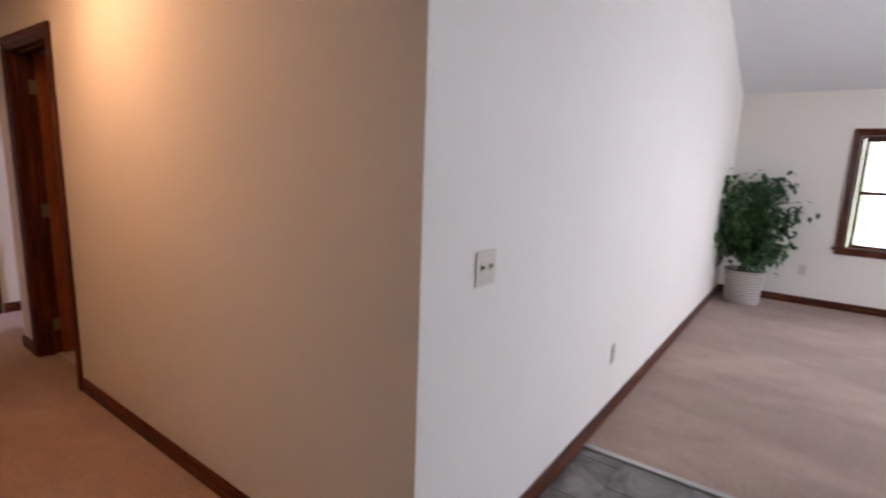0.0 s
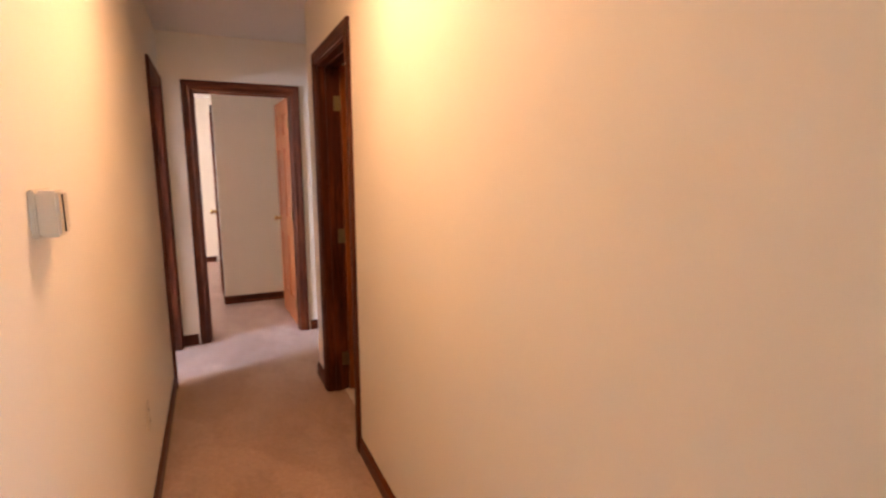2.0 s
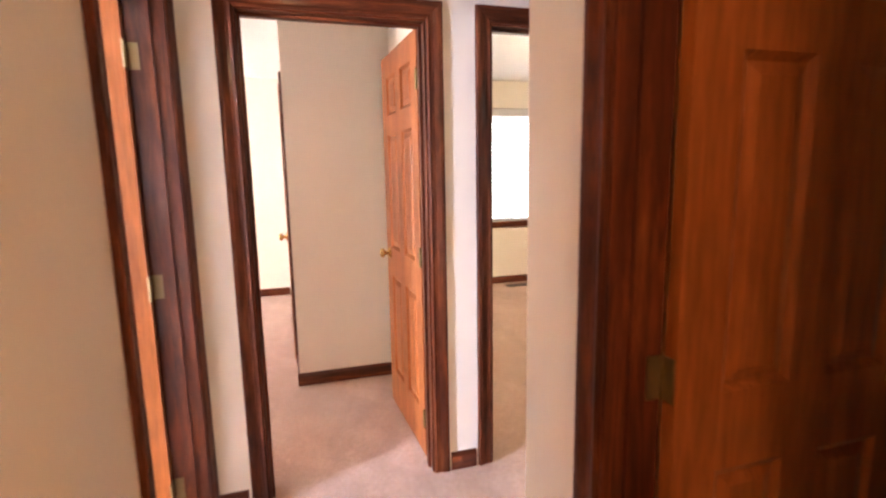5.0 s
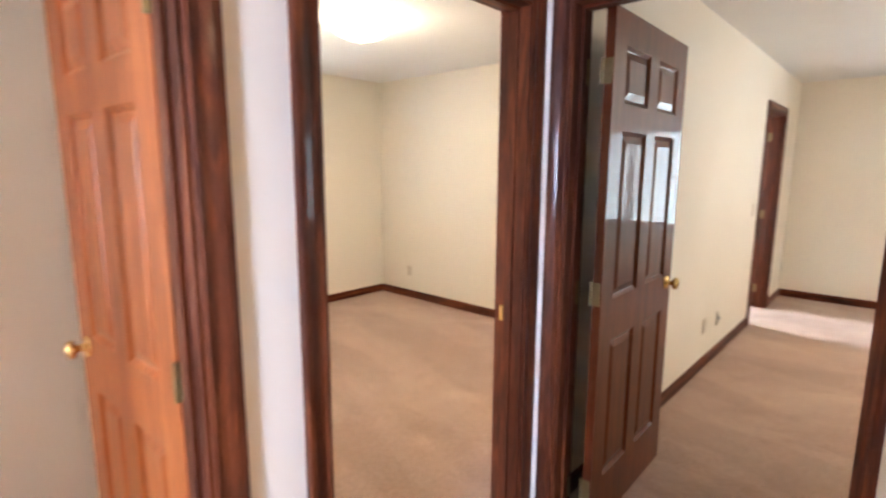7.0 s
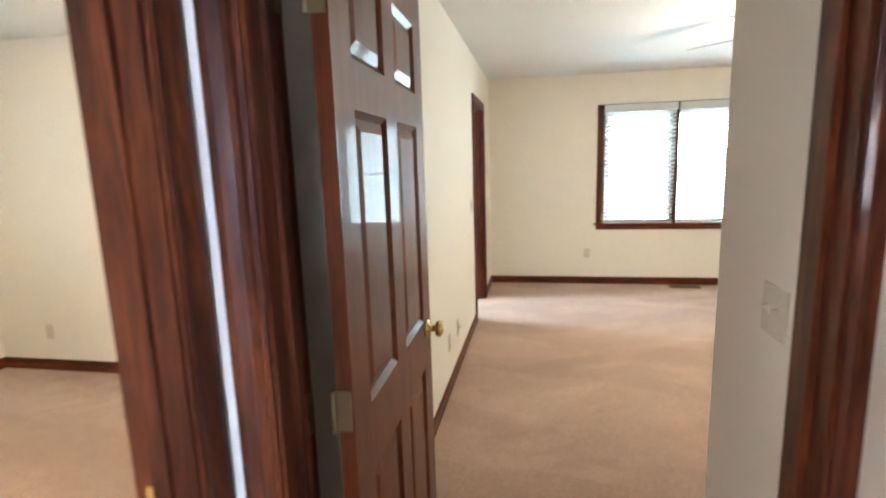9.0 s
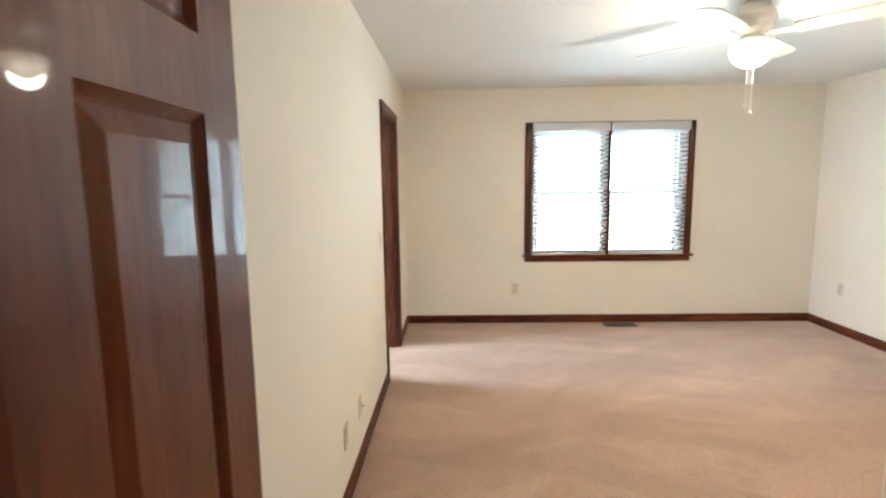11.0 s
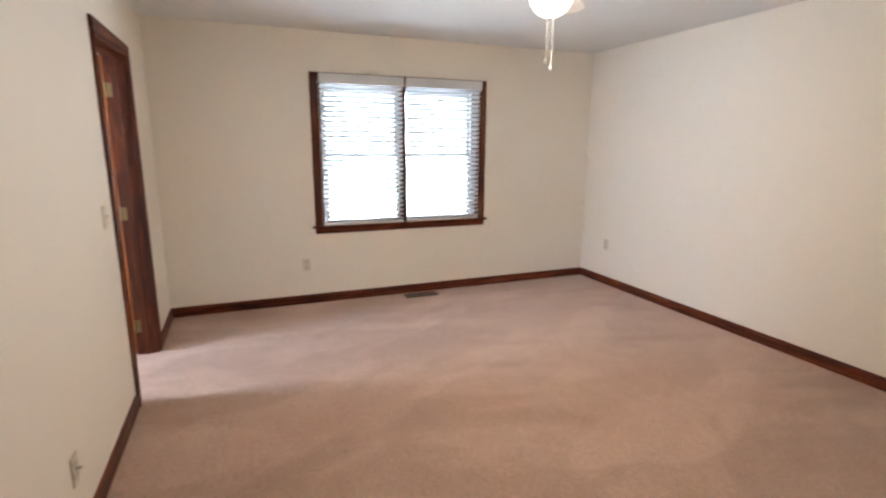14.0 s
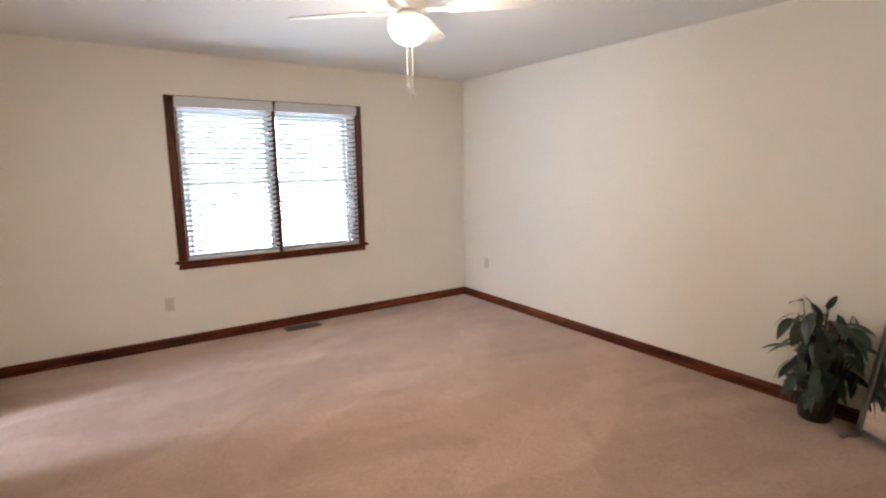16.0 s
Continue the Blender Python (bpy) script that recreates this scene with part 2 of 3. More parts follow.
def lathe(bm, profile, seg=24, m=Matrix()):
    rings = []
    for r, z in profile:
        if r < 1e-6:
            rings.append([bm.verts.new(m @ Vector((0, 0, z)))])
        else:
            rings.append([bm.verts.new(m @ Vector((r * math.cos(2 * math.pi * i / seg), r * math.sin(2 * math.pi * i / seg), z))) for i in range(seg)])
    for a, b in zip(rings, rings[1:]):
        for i in range(seg):
            j = (i + 1) % seg
            if len(a) == 1 and len(b) > 1:
                bm.faces.new([a[0], b[i], b[j]])
            elif len(b) == 1 and len(a) > 1:
                bm.faces.new([a[i], b[0], a[j]])
            elif len(a) > 1:
                bm.faces.new([a[i], b[i], b[j], a[j]])
    return bm


def tube(bm, p, q, r0, r1=None, seg=8):
    p, q = Vector(p), Vector(q)
    m = Matrix.Translation(p) @ (q - p).to_track_quat('Z', 'Y').to_matrix().to_4x4()
    d = (q - p).length
    return lathe(bm, [(0, 0), (r0, 0), (r1 if r1 is not None else r0, d), (0, d)], seg, m)


def structure(name, bm, mat, label=""):
    return tagged(part(name, bm, mat), label, "", "", "structure")


def wall(name, axis, c0, c1, a0, a1, z1, openings=(), label="cream painted plain drywall wall", z0=-0.02):
    """A wall along axis ('x' or 'y') from a0 to a1, between c0 and c1, with openings (b0, b1, low, high)."""
    bm = bmesh.new()

    def blk(u0, u1, lo, hi):
        if u1 - u0 > 1e-4 and hi - lo > 1e-4:
            if axis == 'x':
                box(bm, (u0, c0, lo), (u1, c1, hi))
            else:
                box(bm, (c0, u0, lo), (c1, u1, hi))
    at = a0
    for b0, b1, lo, hi in sorted(openings):
        blk(at, b0, z0, z1)
        if lo > 0:
            blk(b0, b1, z0, lo)
        blk(b0, b1, hi, z1)
        at = b1
    blk(at, a1, z0, z1)
    return structure(name, bm, PAINT, label)


# ---- the shell ----
E = 4.70          # north wall of hall, vestibule and bedroom
F = 1.255          # bedroom door wall
XE = 6.68         # east wall of bedroom
LX = 5.75         # east wall of living room
DH = 2.035        # door opening height
H = 2.44
T = 0.12
HW = -0.915       # hall west wall face
VP = 3.62         # bedroom passage south wall face
VS = 3.672        # vestibule south wall face

RD = (2.632, 3.358)
LD = (3.865, 4.605)
ED = (-0.712, 0.043)
ND = (0.315, 1.19)
BN = (5.11, 5.90)
BD = (3.697, 4.592)

wall("wall_hall_east", 'y', 0, T, T, VS, H, [(*RD, 0, DH)])
wall("wall_living_north", 'x', 0, T, -4.3, XE, 4.4, [(HW, 0, 0, H)])
wall("wall_hall_west", 'y', HW - T, HW, T, E, H, [(*LD, 0, DH)])
wall("wall_hall_end", 'x', E, E + T, -4.3, XE, H, [(*ED, 0, DH), (*ND, 0, DH), (*BN, 0, DH)])
wall("wall_vestibule_south", 'x', VS - T, VS, T, F + T, H)
wall("wall_bedroom_passage", 'x', VS - T, VP, F + T, 2.01, H)
wall("wall_bedroom_entry", 'y', F, F + T, VS, E, H, [(*BD, 0, DH)])
wall("wall_bedroom_west", 'y', 2.01 - T, 2.01, 0.445, VS - T, H)
wall("wall_bedroom_south", 'x', 0.445 - T, 0.445, 2.01 - T, XE, H)
BW = (1.80, 3.372, 0.735, 2.022)
LW = (-2.70, -1.12, 0.675, 1.835)
wall("wall_east", 'y', XE, XE + 0.15, 0.0, 6.75, 2.56, [BW])
wall("wall_living_east", 'y', LX, LX + 0.15, -4.75, 0.0, 4.4, [LW])
NW = (1.62, 2.475, 0.775, 2.05)
NY = 8.30
wall("wall_north_room_far", 'x', NY, NY + 0.15, 0.24, 3.72, H, [NW])
wall("wall_north_room_east", 'y', 3.60, 3.60 + T, E + T, NY, H)
wall("wall_north_room_west", 'y', 0.12, 0.24, E + T, 8.8, H)
wall("wall_end_room_closet", 'x', 5.93, 5.93 + T, -0.553, 0.12, H)
wall("wall_end_room_passage", 'y', -0.553, -0.553 + T, 5.93 + T, 8.65, H, [(6.40, 7.12, 0, DH)])
wall("wall_end_room_far", 'x', 8.65, 8.8, -4.3, 0.12, H)
wall("wall_end_room_west", 'y', -4.42, -4.3, E + T, 8.8, H, [(6.8, 8.0, 0.8, 2.05)])
wall("wall_house_west", 'y', -4.42, -4.3, -4.75, E + T, 4.4, [(2.35, 3.35, 0.75, 2.05)])
# opening for the added south window
SW = (1.8, 4.4, 0.45, 2.1)
wall("wall_living_south", 'x', -4.75, -4.6, -4.3, LX, 4.4, [SW])
wall("wall_side_room_south", 'x', 1.8, 1.8 + T, -4.3, HW - T, H)
wall("wall_bath_south", 'x', 1.3, 1.3 + T, T, 2.01 - T, H)
NB = (5.12, 5.82, 1.0, 2.0)
wall("wall_bath_back", 'x', 6.6, 6.75, 4.9, XE, H, [NB])
wall("wall_bath_side", 'y', 4.78, 4.9, E + T, 6.75, H)

structure("ceiling", bx((-4.42, 0.06, H), (3.72, 8.8, H + 0.12)), CEIL, "flat white painted ceiling")
structure("ceiling_bedroom", bx((3.72, 0.06, H), (XE + 0.15, E + T, H + 0.12)), CEIL, "flat white painted ceiling")
structure("ceiling_bathroom", bx((4.78, E + T, H), (XE + 0.15, 6.75, H + 0.12)), CEIL, "flat white painted ceiling")
vb = bmesh.new()
y0, y1 = -4.75, 0.06
prof = [(LX + 0.15, 2.24), (1.1, 3.95), (-4.42, 3.95), (-4.42, 4.15), (1.1, 4.15), (LX + 0.15, 2.46)]
ends = [[vb.verts.new((x, y, z)) for x, z in prof] for y in (y0, y1)]
vb.faces.new(ends[0])
vb.faces.new(list(reversed(ends[1])))
for i in range(6):
    j = (i + 1) % 6
    vb.faces.new([ends[0][i], ends[1][i], ends[1][j], ends[0][j]])
structure("ceiling_vault", vb, CEIL, "sloping white vaulted ceiling of living room")

structure("floor_carpet", bx((-4.3, 0.0, -0.03), (3.72, 8.65, 0.0)), CARPET, "beige cut-pile carpet with brushed marks")
structure("floor_bedroom_carpet", bx((3.72, 0.0, -0.03), (XE, E + 0.06, 0.0)), CARPET, "beige cut-pile carpet with brushed marks")
structure("floor_bath_carpet", bx((4.84, E + 0.06, -0.03), (XE, 6.6, 0.0)), CARPET, "beige cut-pile carpet past bedroom doorway")
structure("floor_living_carpet", bx((1.42, -4.6, -0.03), (LX, -0.002, 0.0)), CARPET, "beige cut-pile living room carpet")
structure("floor_foyer", bx((-4.3, -4.6, -0.03), (1.40, -0.002, -0.006)), SLATE, "grey slate-look vinyl foyer floor")
structure("floor_bath", bx((0.10, 1.42, -0.01), (1.87, 3.54, 0.004)), TILE, "cream bathroom floor")
structure("trim_carpet_strip", bx((1.375, -4.6, -0.01), (1.415, -0.014, 0.007), 0.003), STEEL, "metal strip between vinyl and carpet")
structure("ground", bx((-400, -400, -0.7), (400, 400, -0.6)), GRASS, "green lawn reaching into the distance")
hb = bmesh.new()
for k in range(160):
    a = 2 * math.pi * k / 160
    r = 62 + random.uniform(-5, 5)
    h = random.uniform(5, 10)
    lathe(hb, [(0, 0), (2.4, 0.5), (random.uniform(2.2, 3), h * 0.5), (1.4, h * 0.85), (0, h)], 9, Matrix.Translation((r * math.cos(a), r * math.sin(a), -0.6)))
structure("backdrop", hb, GLOW_TREES, "distant line of green trees given a daylight glow")
# added glowing sheets behind the east and north windows
structure("backdrop_east", bx((13.0, -9, -0.6), (13.1, 11, 9)), DAYGLOW, "added glowing sheet standing in for daylight beyond the windows")
structure("backdrop_north", bx((-6, 14.0, -0.6), (10, 14.1, 9)), DAYGLOW, "added glowing sheet standing in for daylight beyond the windows")


# ---- baseboards ----
def baseboard(axis, face, side, a0, a1):
    """Along axis, on the wall face at that coordinate, standing out to side (+1 or -1)."""
    prof = [(0, 0.0), (0.014, 0.0), (0.014, 0.066), (0.010, 0.074), (0.006, 0.085), (0, 0.085)]
    bm = bmesh.new()
    ends = []
    for a in (a0, a1):
        ends.append([bm.verts.new((a, face + side * d, z) if axis == 'x' else (face + side * d, a, z)) for d, z in prof])
    bm.faces.new(ends[0])
    bm.faces.new(list(reversed(ends[1])))
    for i in range(len(prof)):
        j = (i + 1) % len(prof)
        bm.faces.new([ends[0][i], ends[1][i], ends[1][j], ends[0][j]])
    return structure("baseboard", bm, TRIM_X if axis == 'x' else TRIM_Y, "dark cherry-stained wooden baseboard")


CW = 0.074
baseboard('y', 0, -1, -0.013, RD[0] - CW)
baseboard('y', 0, -1, RD[1] + CW, VS + 0.012)
baseboard('x', 0, -1, 0.0, LX - 0.015)
baseboard('y', HW, 1, 0.0, LD[0] - CW)
baseboard('x', E, -1, HW + 0.002, ED[0] - CW)
baseboard('x', E, -1, ED[1] + CW, ND[0] - CW)
baseboard('x', VS, 1, 0.0, F)
baseboard('x', VP, 1, F + T, 2.023)
baseboard('y', 2.01, 1, 0.460, VP + 0.012)
baseboard('x', 0.445, 1, 2.025, XE - 0.015)
baseboard('y', XE, -1, 0.446, E - 0.001)
baseboard('y', LX, -1, -4.6, -0.001)
baseboard('x', E, -1, F + T, BN[0] - CW)
baseboard('x', E, -1, BN[1] + CW, XE - 0.015)
baseboard('x', NY, -1, 0.255, 3.599)
baseboard('y', 3.60, -1, E + T, NY - 0.015)
baseboard('y', 0.24, 1, E + T, NY)
baseboard('x', 5.93, -1, -0.565, 0.119)
baseboard('y', -0.553, -1, 5.917, 6.40 - CW)
baseboard('y', -0.553, -1, 7.12 + CW, 8.635)
baseboard('x', 8.65, -1, -4.29, -0.61)


# ---- doors ----
CASING = [(0.004, 0.0), (0.004, 0.009), (0.012, 0.014), (0.022, 0.011), (0.034, 0.012), (0.044, 0.016), (0.056, 0.020), (0.068, 0.020), (CW, 0.016), (CW, 0.0)]


def casing(parent, conv, a0, a1, top, low=0.0, sill=False, clip=None):
    """Three mitred casing boards round an opening; conv maps (along, out, up)."""
    rows = []
    for w, d in CASING:
        wr = min(w, clip) if clip else w
        rows.append([conv(a0 - w, d, low), conv(a0 - w, d, top + w), conv(a1 + wr, d, top + w), conv(a1 + wr, d, low)])
    for k, nm in enumerate(("casing", "head_casing", "casing")):
        bm = bmesh.new()
        vs = [[bm.verts.new(r[k]), bm.verts.new(r[k + 1])] for r in rows]
        for p, q in zip(vs, vs[1:]):
            bm.faces.new([p[0], p[1], q[1], q[0]])
        bm.faces.new([v[0] for v in vs])
        bm.faces.new([v[1] for v in reversed(vs)])
        d = (Vector(rows[0][1]) - Vector(rows[0][2]))
        part(nm, bm, TRIM if k != 1 else (TRIM_X if abs(d.x) > abs(d.y) else TRIM_Y), parent)


def knob_mesh():
    prof = [(0, 0), (0.032, 0), (0.033, 0.004), (0.028, 0.009), (0.013, 0.012), (0.011, 0.026), (0.014, 0.032), (0.025, 0.036), (0.029, 0.044), (0.026, 0.053), (0.014, 0.059), (0, 0.060)]
    return lathe(bmesh.new(), prof, 24)


def leaf(parent, width, wood_mat, height=2.015, thick=0.035):
    """Six-panel leaf hung at the parent's origin, reaching along +x, thickness along y from 0 to -thick."""
    st, mid = 0.108, 0.10
    rails = [(0.0, 0.22), (0.80, 0.965), (1.60, 1.70), (1.90, height)]
    bm = bmesh.new()
    box(bm, (0, -thick, 0), (st, 0, height))
    box(bm, (width - st, -thick, 0), (width, 0, height))
    c = width / 2
    for a, b in rails:
        box(bm, (st, -thick, a), (width - st, 0, b))
    for (a, b), (c0, d0) in zip(rails, rails[1:]):
        box(bm, (c - mid / 2, -thick, b), (c + mid / 2, 0, c0))
    lf = part("leaf", bm, wood_mat, parent)
    for (a, b), (c0, d0) in zip(rails, rails[1:]):
        for u0, u1 in ((st, c - mid / 2), (c + mid / 2, width - st)):
            pb = bmesh.new()
            z0, z1 = b, c0
            for s, y0 in ((1, 0.0), (-1, -thick)):
                loops = []
                for inset, dep in ((0.0, 0.0), (0.012, 0.010), (0.016, 0.012), (0.042, 0.003), (0.046, 0.003)):
                    y = y0 - s * dep
                    loops.append([pb.verts.new(v) for v in ((u0 + inset, y, z0 + inset), (u1 - inset, y, z0 + inset), (u1 - inset, y, z1 - inset), (u0 + inset, y, z1 - inset))])
                for p, q in zip(loops, loops[1:]):
                    for i in range(4):
                        j = (i + 1) % 4
                        pb.faces.new([p[i], p[j], q[j], q[i]])
                pb.faces.new(loops[-1])
            part("panel", pb, wood_mat, lf)
    for s, y0 in ((-1, 0.0), (1, -thick)):
        k = part("knob", knob_mesh(), BRASS, lf, "polished brass door knob", True)
        k.matrix_local = pose(width - 0.07, y0, 0.93, 90 * s, 0, 0)
    part("latch_plate", bx((width - 0.0005, -thick + 0.006, 0.90), (width + 0.0015, -0.006, 0.96)), BRASS, lf)
    for z in (0.20, 1.0, 1.80):
        hb2 = bmesh.new()
        tube(hb2, (-0.004, 0.006, z - 0.045), (-0.004, 0.006, z + 0.045), 0.0065)
        box(hb2, (-0.0025, -0.03, z - 0.044), (0.0, 0.004, z + 0.044))
        part("hinge", hb2, HINGE, lf, "dull brass hinge")
    return lf


def doorway(name, label, axis, face0, face1, a0, a1, sides=(True, True), clip=None):
    """Jambs, stops and casings in an opening along axis through the wall between face0 and face1."""
    ob = thing(name, Matrix(), label, "door", "", "structure")

    def conv0(a, d, z):
        return (a, face0 - d, z) if axis == 'x' else (face0 - d, a, z)

    def conv1(a, d, z):
        return (a, face1 + d, z) if axis == 'x' else (face1 + d, a, z)

    def bl(u0, u1, v0, v1, lo, hi):
        return bx((u0, v0, lo), (u1, v1, hi), 0.001) if axis == 'x' else bx((v0, u0, lo), (v1, u1, hi), 0.001)
    j = 0.016
    f0, f1 = face0 - 0.002, face1 + 0.002
    mh = TRIM_X if axis == 'x' else TRIM_Y
    part("jamb", bl(a0 + 0.001, a0 + j, f0, f1, 0, DH - j), TRIM, ob)
    part("jamb", bl(a1 - j, a1 - 0.001, f0, f1, 0, DH - j), TRIM, ob)
    part("head_jamb", bl(a0 + 0.001, a1 - 0.001, f0, f1, DH - j, DH - 0.001), mh, ob)
    fm = (face0 + face1) / 2
    part("stop", bl(a0 + j, a0 + j + 0.011, fm - 0.017, fm + 0.017, 0, DH - j - 0.011), TRIM, ob)
    part("stop", bl(a1 - j - 0.011, a1 - j, fm - 0.017, fm + 0.017, 0, DH - j - 0.011), TRIM, ob)
    part("head_stop", bl(a0 + j, a1 - j, fm - 0.017, fm + 0.017, DH - j - 0.011, DH - j), mh, ob)
    if sides[0]:
        casing(ob, conv0, a0 + j - 0.004, a1 - j + 0.004, DH - j + 0.004, clip=clip)
    if sides[1]:
        casing(ob, conv1, a0 + j - 0.004, a1 - j + 0.004, DH - j + 0.004)
    return ob


def door(name, label, axis, f0, f1, a0, a1, hinge=None, width=0.7, wood_mat=DOORWOOD, sides=(True, True), clip=None):
    ob = doorway(name, label, axis, f0, f1, a0, a1, sides, clip)
    if hinge:
        x, y, turn = hinge
        lf = leaf(ob, width, wood_mat)
        lf.matrix_local = pose(x, y, 0.012, 0, 0, turn)
        for z in (0.212, 1.012, 1.812) if turn != -90 else ():
            if axis == 'x':
                part("hinge_plate", bx((a1 - 0.0175, f1 - 0.032, z - 0.044), (a1 - 0.0155, f1 + 0.001, z + 0.044)), HINGE, ob, "dull brass hinge plate")
            else:
                side = f1 if x > f1 else f0
                inward = -1 if x > f1 else 1
                y0, y1 = sorted((side - inward * 0.001, side + inward * 0.032))
                part("hinge_plate", bx((y0, a1 - 0.0175, z - 0.044), (y1, a1 - 0.0155, z + 0.044)), HINGE, ob, "dull brass hinge plate")
    return ob


door("door_1", "dark cherry doorway with door swung open into bathroom", 'y', 0, T, *RD, (0.125, RD[1] - 0.018, 0), 0.66)
door("door_2", "dark cherry doorway with door open into side room", 'y', HW - T, HW, *LD, (HW - T - 0.005, LD[1] - 0.054, 180), 0.67)
door("door_3", "six-panel wooden door standing open at hall's end", 'x', E, E + T, *ED, (ED[1] - 0.018, E + T + 0.005, 92.5), 0.70)
door("door_4", "dark cherry door frame opening to lit empty room", 'x', E, E + T, *ND)
door("door_5", "glossy brown six-panel bedroom door standing open", 'y', F, F + T, *BD, (F + T + 0.005, BD[1] - 0.067, 1.0), 0.795, DARKDOOR)
door("door_6", "dark cherry doorway with door swung open into bathroom", 'x', E, E + T, *BN, (BN[1] - 0.018, E + T + 0.005, 88), 0.75)
door("door_7", "closed stained wooden closet door with brass knob", 'y', -0.553, -0.553 + T, 6.40, 7.12, (-0.545, 7.10, -90), 0.685)
part("strike_plate", bx((ND[1] - 0.0175, E + 0.055, 0.90), (ND[1] - 0.0155, E + 0.10, 0.96)), BRASS, bpy.data.objects["door_4"], "brass strike plate")


# ---- windows ----
def window(name, label, axis, face, out, a0, a1, z0, z1, units, blinds, room):
    """face: room-side wall plane; out: +1 where outdoors lies at greater coordinate."""
    ob = thing(name, Matrix(), label, "window", "", "structure")

    def P(a, d, z):
        return (a, face + out * d, z) if axis == 'x' else (face + out * d, a, z)

    def blk(u0, u1, d0, d1, lo, hi, bev=0.002):
        p, q = P(u0, d0, lo), P(u1, d1, hi)
        return bx(tuple(map(min, p, q)), tuple(map(max, p, q)), bev)
    mh = TRIM_X if axis == 'x' else TRIM_Y
    casing(ob, lambda a, d, z: P(a, -d, z), a0, a1, z1, low=z0)
    part("window_sill", blk(a0 - 0.10, a1 + 0.10, -0.045, 0.06, z0 - 0.022, z0, 0.004), mh, ob, "dark wooden window stool")
    part("apron", blk(a0 - 0.075, a1 + 0.075, -0.016, -0.001, z0 - 0.075, z0 - 0.022, 0.003), mh, ob)
    for u0, u1 in ((a0 + 0.0015, a0 + 0.02), (a1 - 0.02, a1 - 0.0015)):
        part("jamb", blk(u0, u1, 0.0, 0.148, z0 + 0.001, z1 - 0.001, 0.001), TRIM, ob)
    part("head_jamb", blk(a0 + 0.02, a1 - 0.02, 0.0, 0.148, z1 - 0.02, z1 - 0.0015, 0.001), mh, ob)
    w = (a1 - a0 - 0.04) / units
    zm = (z0 + z1) / 2 + 0.0
    for k in range(units):
        u0, u1 = a0 + 0.02 + k * w, a0 + 0.02 + (k + 1) * w
        if k:
            part("mullion", blk(u0 - 0.022, u0 + 0.022, -0.004, 0.146, z0 + 0.001, z1 - 0.021, 0.002), TRIM, ob)
        for lo, hi, d in ((z0, zm + 0.02, 0.085), (zm - 0.02, z1 - 0.02, 0.12)):
            sash = bmesh.new()
            f = 0.035
            for q in ((u0 + 0.02, u0 + 0.02 + f, lo, hi), (u1 - 0.02 - f, u1 - 0.02, lo, hi), (u0 + 0.02 + f, u1 - 0.02 - f, lo, lo + f), (u0 + 0.02 + f, u1 - 0.02 - f, hi - f, hi)):
                p1, p2 = P(q[0], d, q[2]), P(q[1], d + 0.03, q[3])
                box(sash, tuple(map(min, p1, p2)), tuple(map(max, p1, p2)))
            fr = part("window_frame", sash, TRIM if not blinds else WHITE, ob)
            g = part("pane", blk(u0 + 0.05, u1 - 0.05, d + 0.012, d + 0.016, lo + f - 0.004, hi - f + 0.004, 0), GLASS, fr)
            g.visible_shadow = False
        if blinds:
            v0 = a0 + 0.002 if k == 0 else u0 + 0.018
            v1 = a1 - 0.002 if k == units - 1 else u1 - 0.018
            bo = thing("window_blind", Matrix(), "white slatted blind lowered over " + room + " window", "blind", "blinds of " + room)
            part("headrail", blk(v0 - 0.004, v1 + 0.004, -0.074, -0.023, z1 - 0.022, z1 + 0.062, 0.003), BLIND, bo)
            zt, zb = z1 - 0.045, z0 + 0.035
            n = int((zt - zb) / 0.043)
            s0 = slat_mesh(axis, v1 - v0 - 0.006, out)
            for i in range(n + 1):
                so = new("slat", s0)
                so.parent = bo
                so.location = P((v0 + v1) / 2, -0.032, zt - i * (zt - zb) / n)
            part("bottom_rail", blk(v0 + 0.004, v1 - 0.004, -0.044, -0.004, z0 + 0.001, z0 + 0.022, 0.003), BLIND, bo)
            for uu in (v0 + 0.10, v1 - 0.10):
                cb = bmesh.new()
                for d in (-0.055, -0.009):
                    tube(cb, P(uu, d, zb - 0.02), P(uu, d, zt + 0.03), 0.0012, seg=5)
                part("ladder_cord", cb, BLIND, bo)
            tb = bmesh.new()
            tube(tb, P(v0 + 0.05, -0.066, zt), P(v0 + 0.052, -0.068, zt - 0.55), 0.003, seg=6)
            part("tilt_wand", tb, WHITE, bo)
    return ob


def slat_mesh(axis, length, out):
    bm = bmesh.new()
    n = 4
    tilt = -radians(27)
    rows = []
    for s in (0.0, 0.0022):
        r = []
        for i in range(n + 1):
            u = (i / n - 0.5) * 0.048
            z = 0.003 * (1 - (2 * i / n - 1) ** 2) + s + u * math.tan(tilt)
            r.append([bm.verts.new((e * length / 2, out * u, z) if axis == 'x' else (out * u, e * length / 2, z)) for e in (-1, 1)])
        rows.append(r)
    for r in rows:
        for p, q in zip(r, r[1:]):
            bm.faces.new([p[0], p[1], q[1], q[0]])
    for i in (0, n):
        bm.faces.new([rows[0][i][0], rows[0][i][1], rows[1][i][1], rows[1][i][0]])
    for e in (0, 1):
        bm.faces.new([rows[0][i][e] for i in range(n + 1)] + [rows[1][i][e] for i in range(n, -1, -1)])
    return to_mesh("slat", bm, BLIND)


window("window_1", "double window in dark cherry casing with stool", 'y', XE, 1, *BW, 2, True, "bedroom")
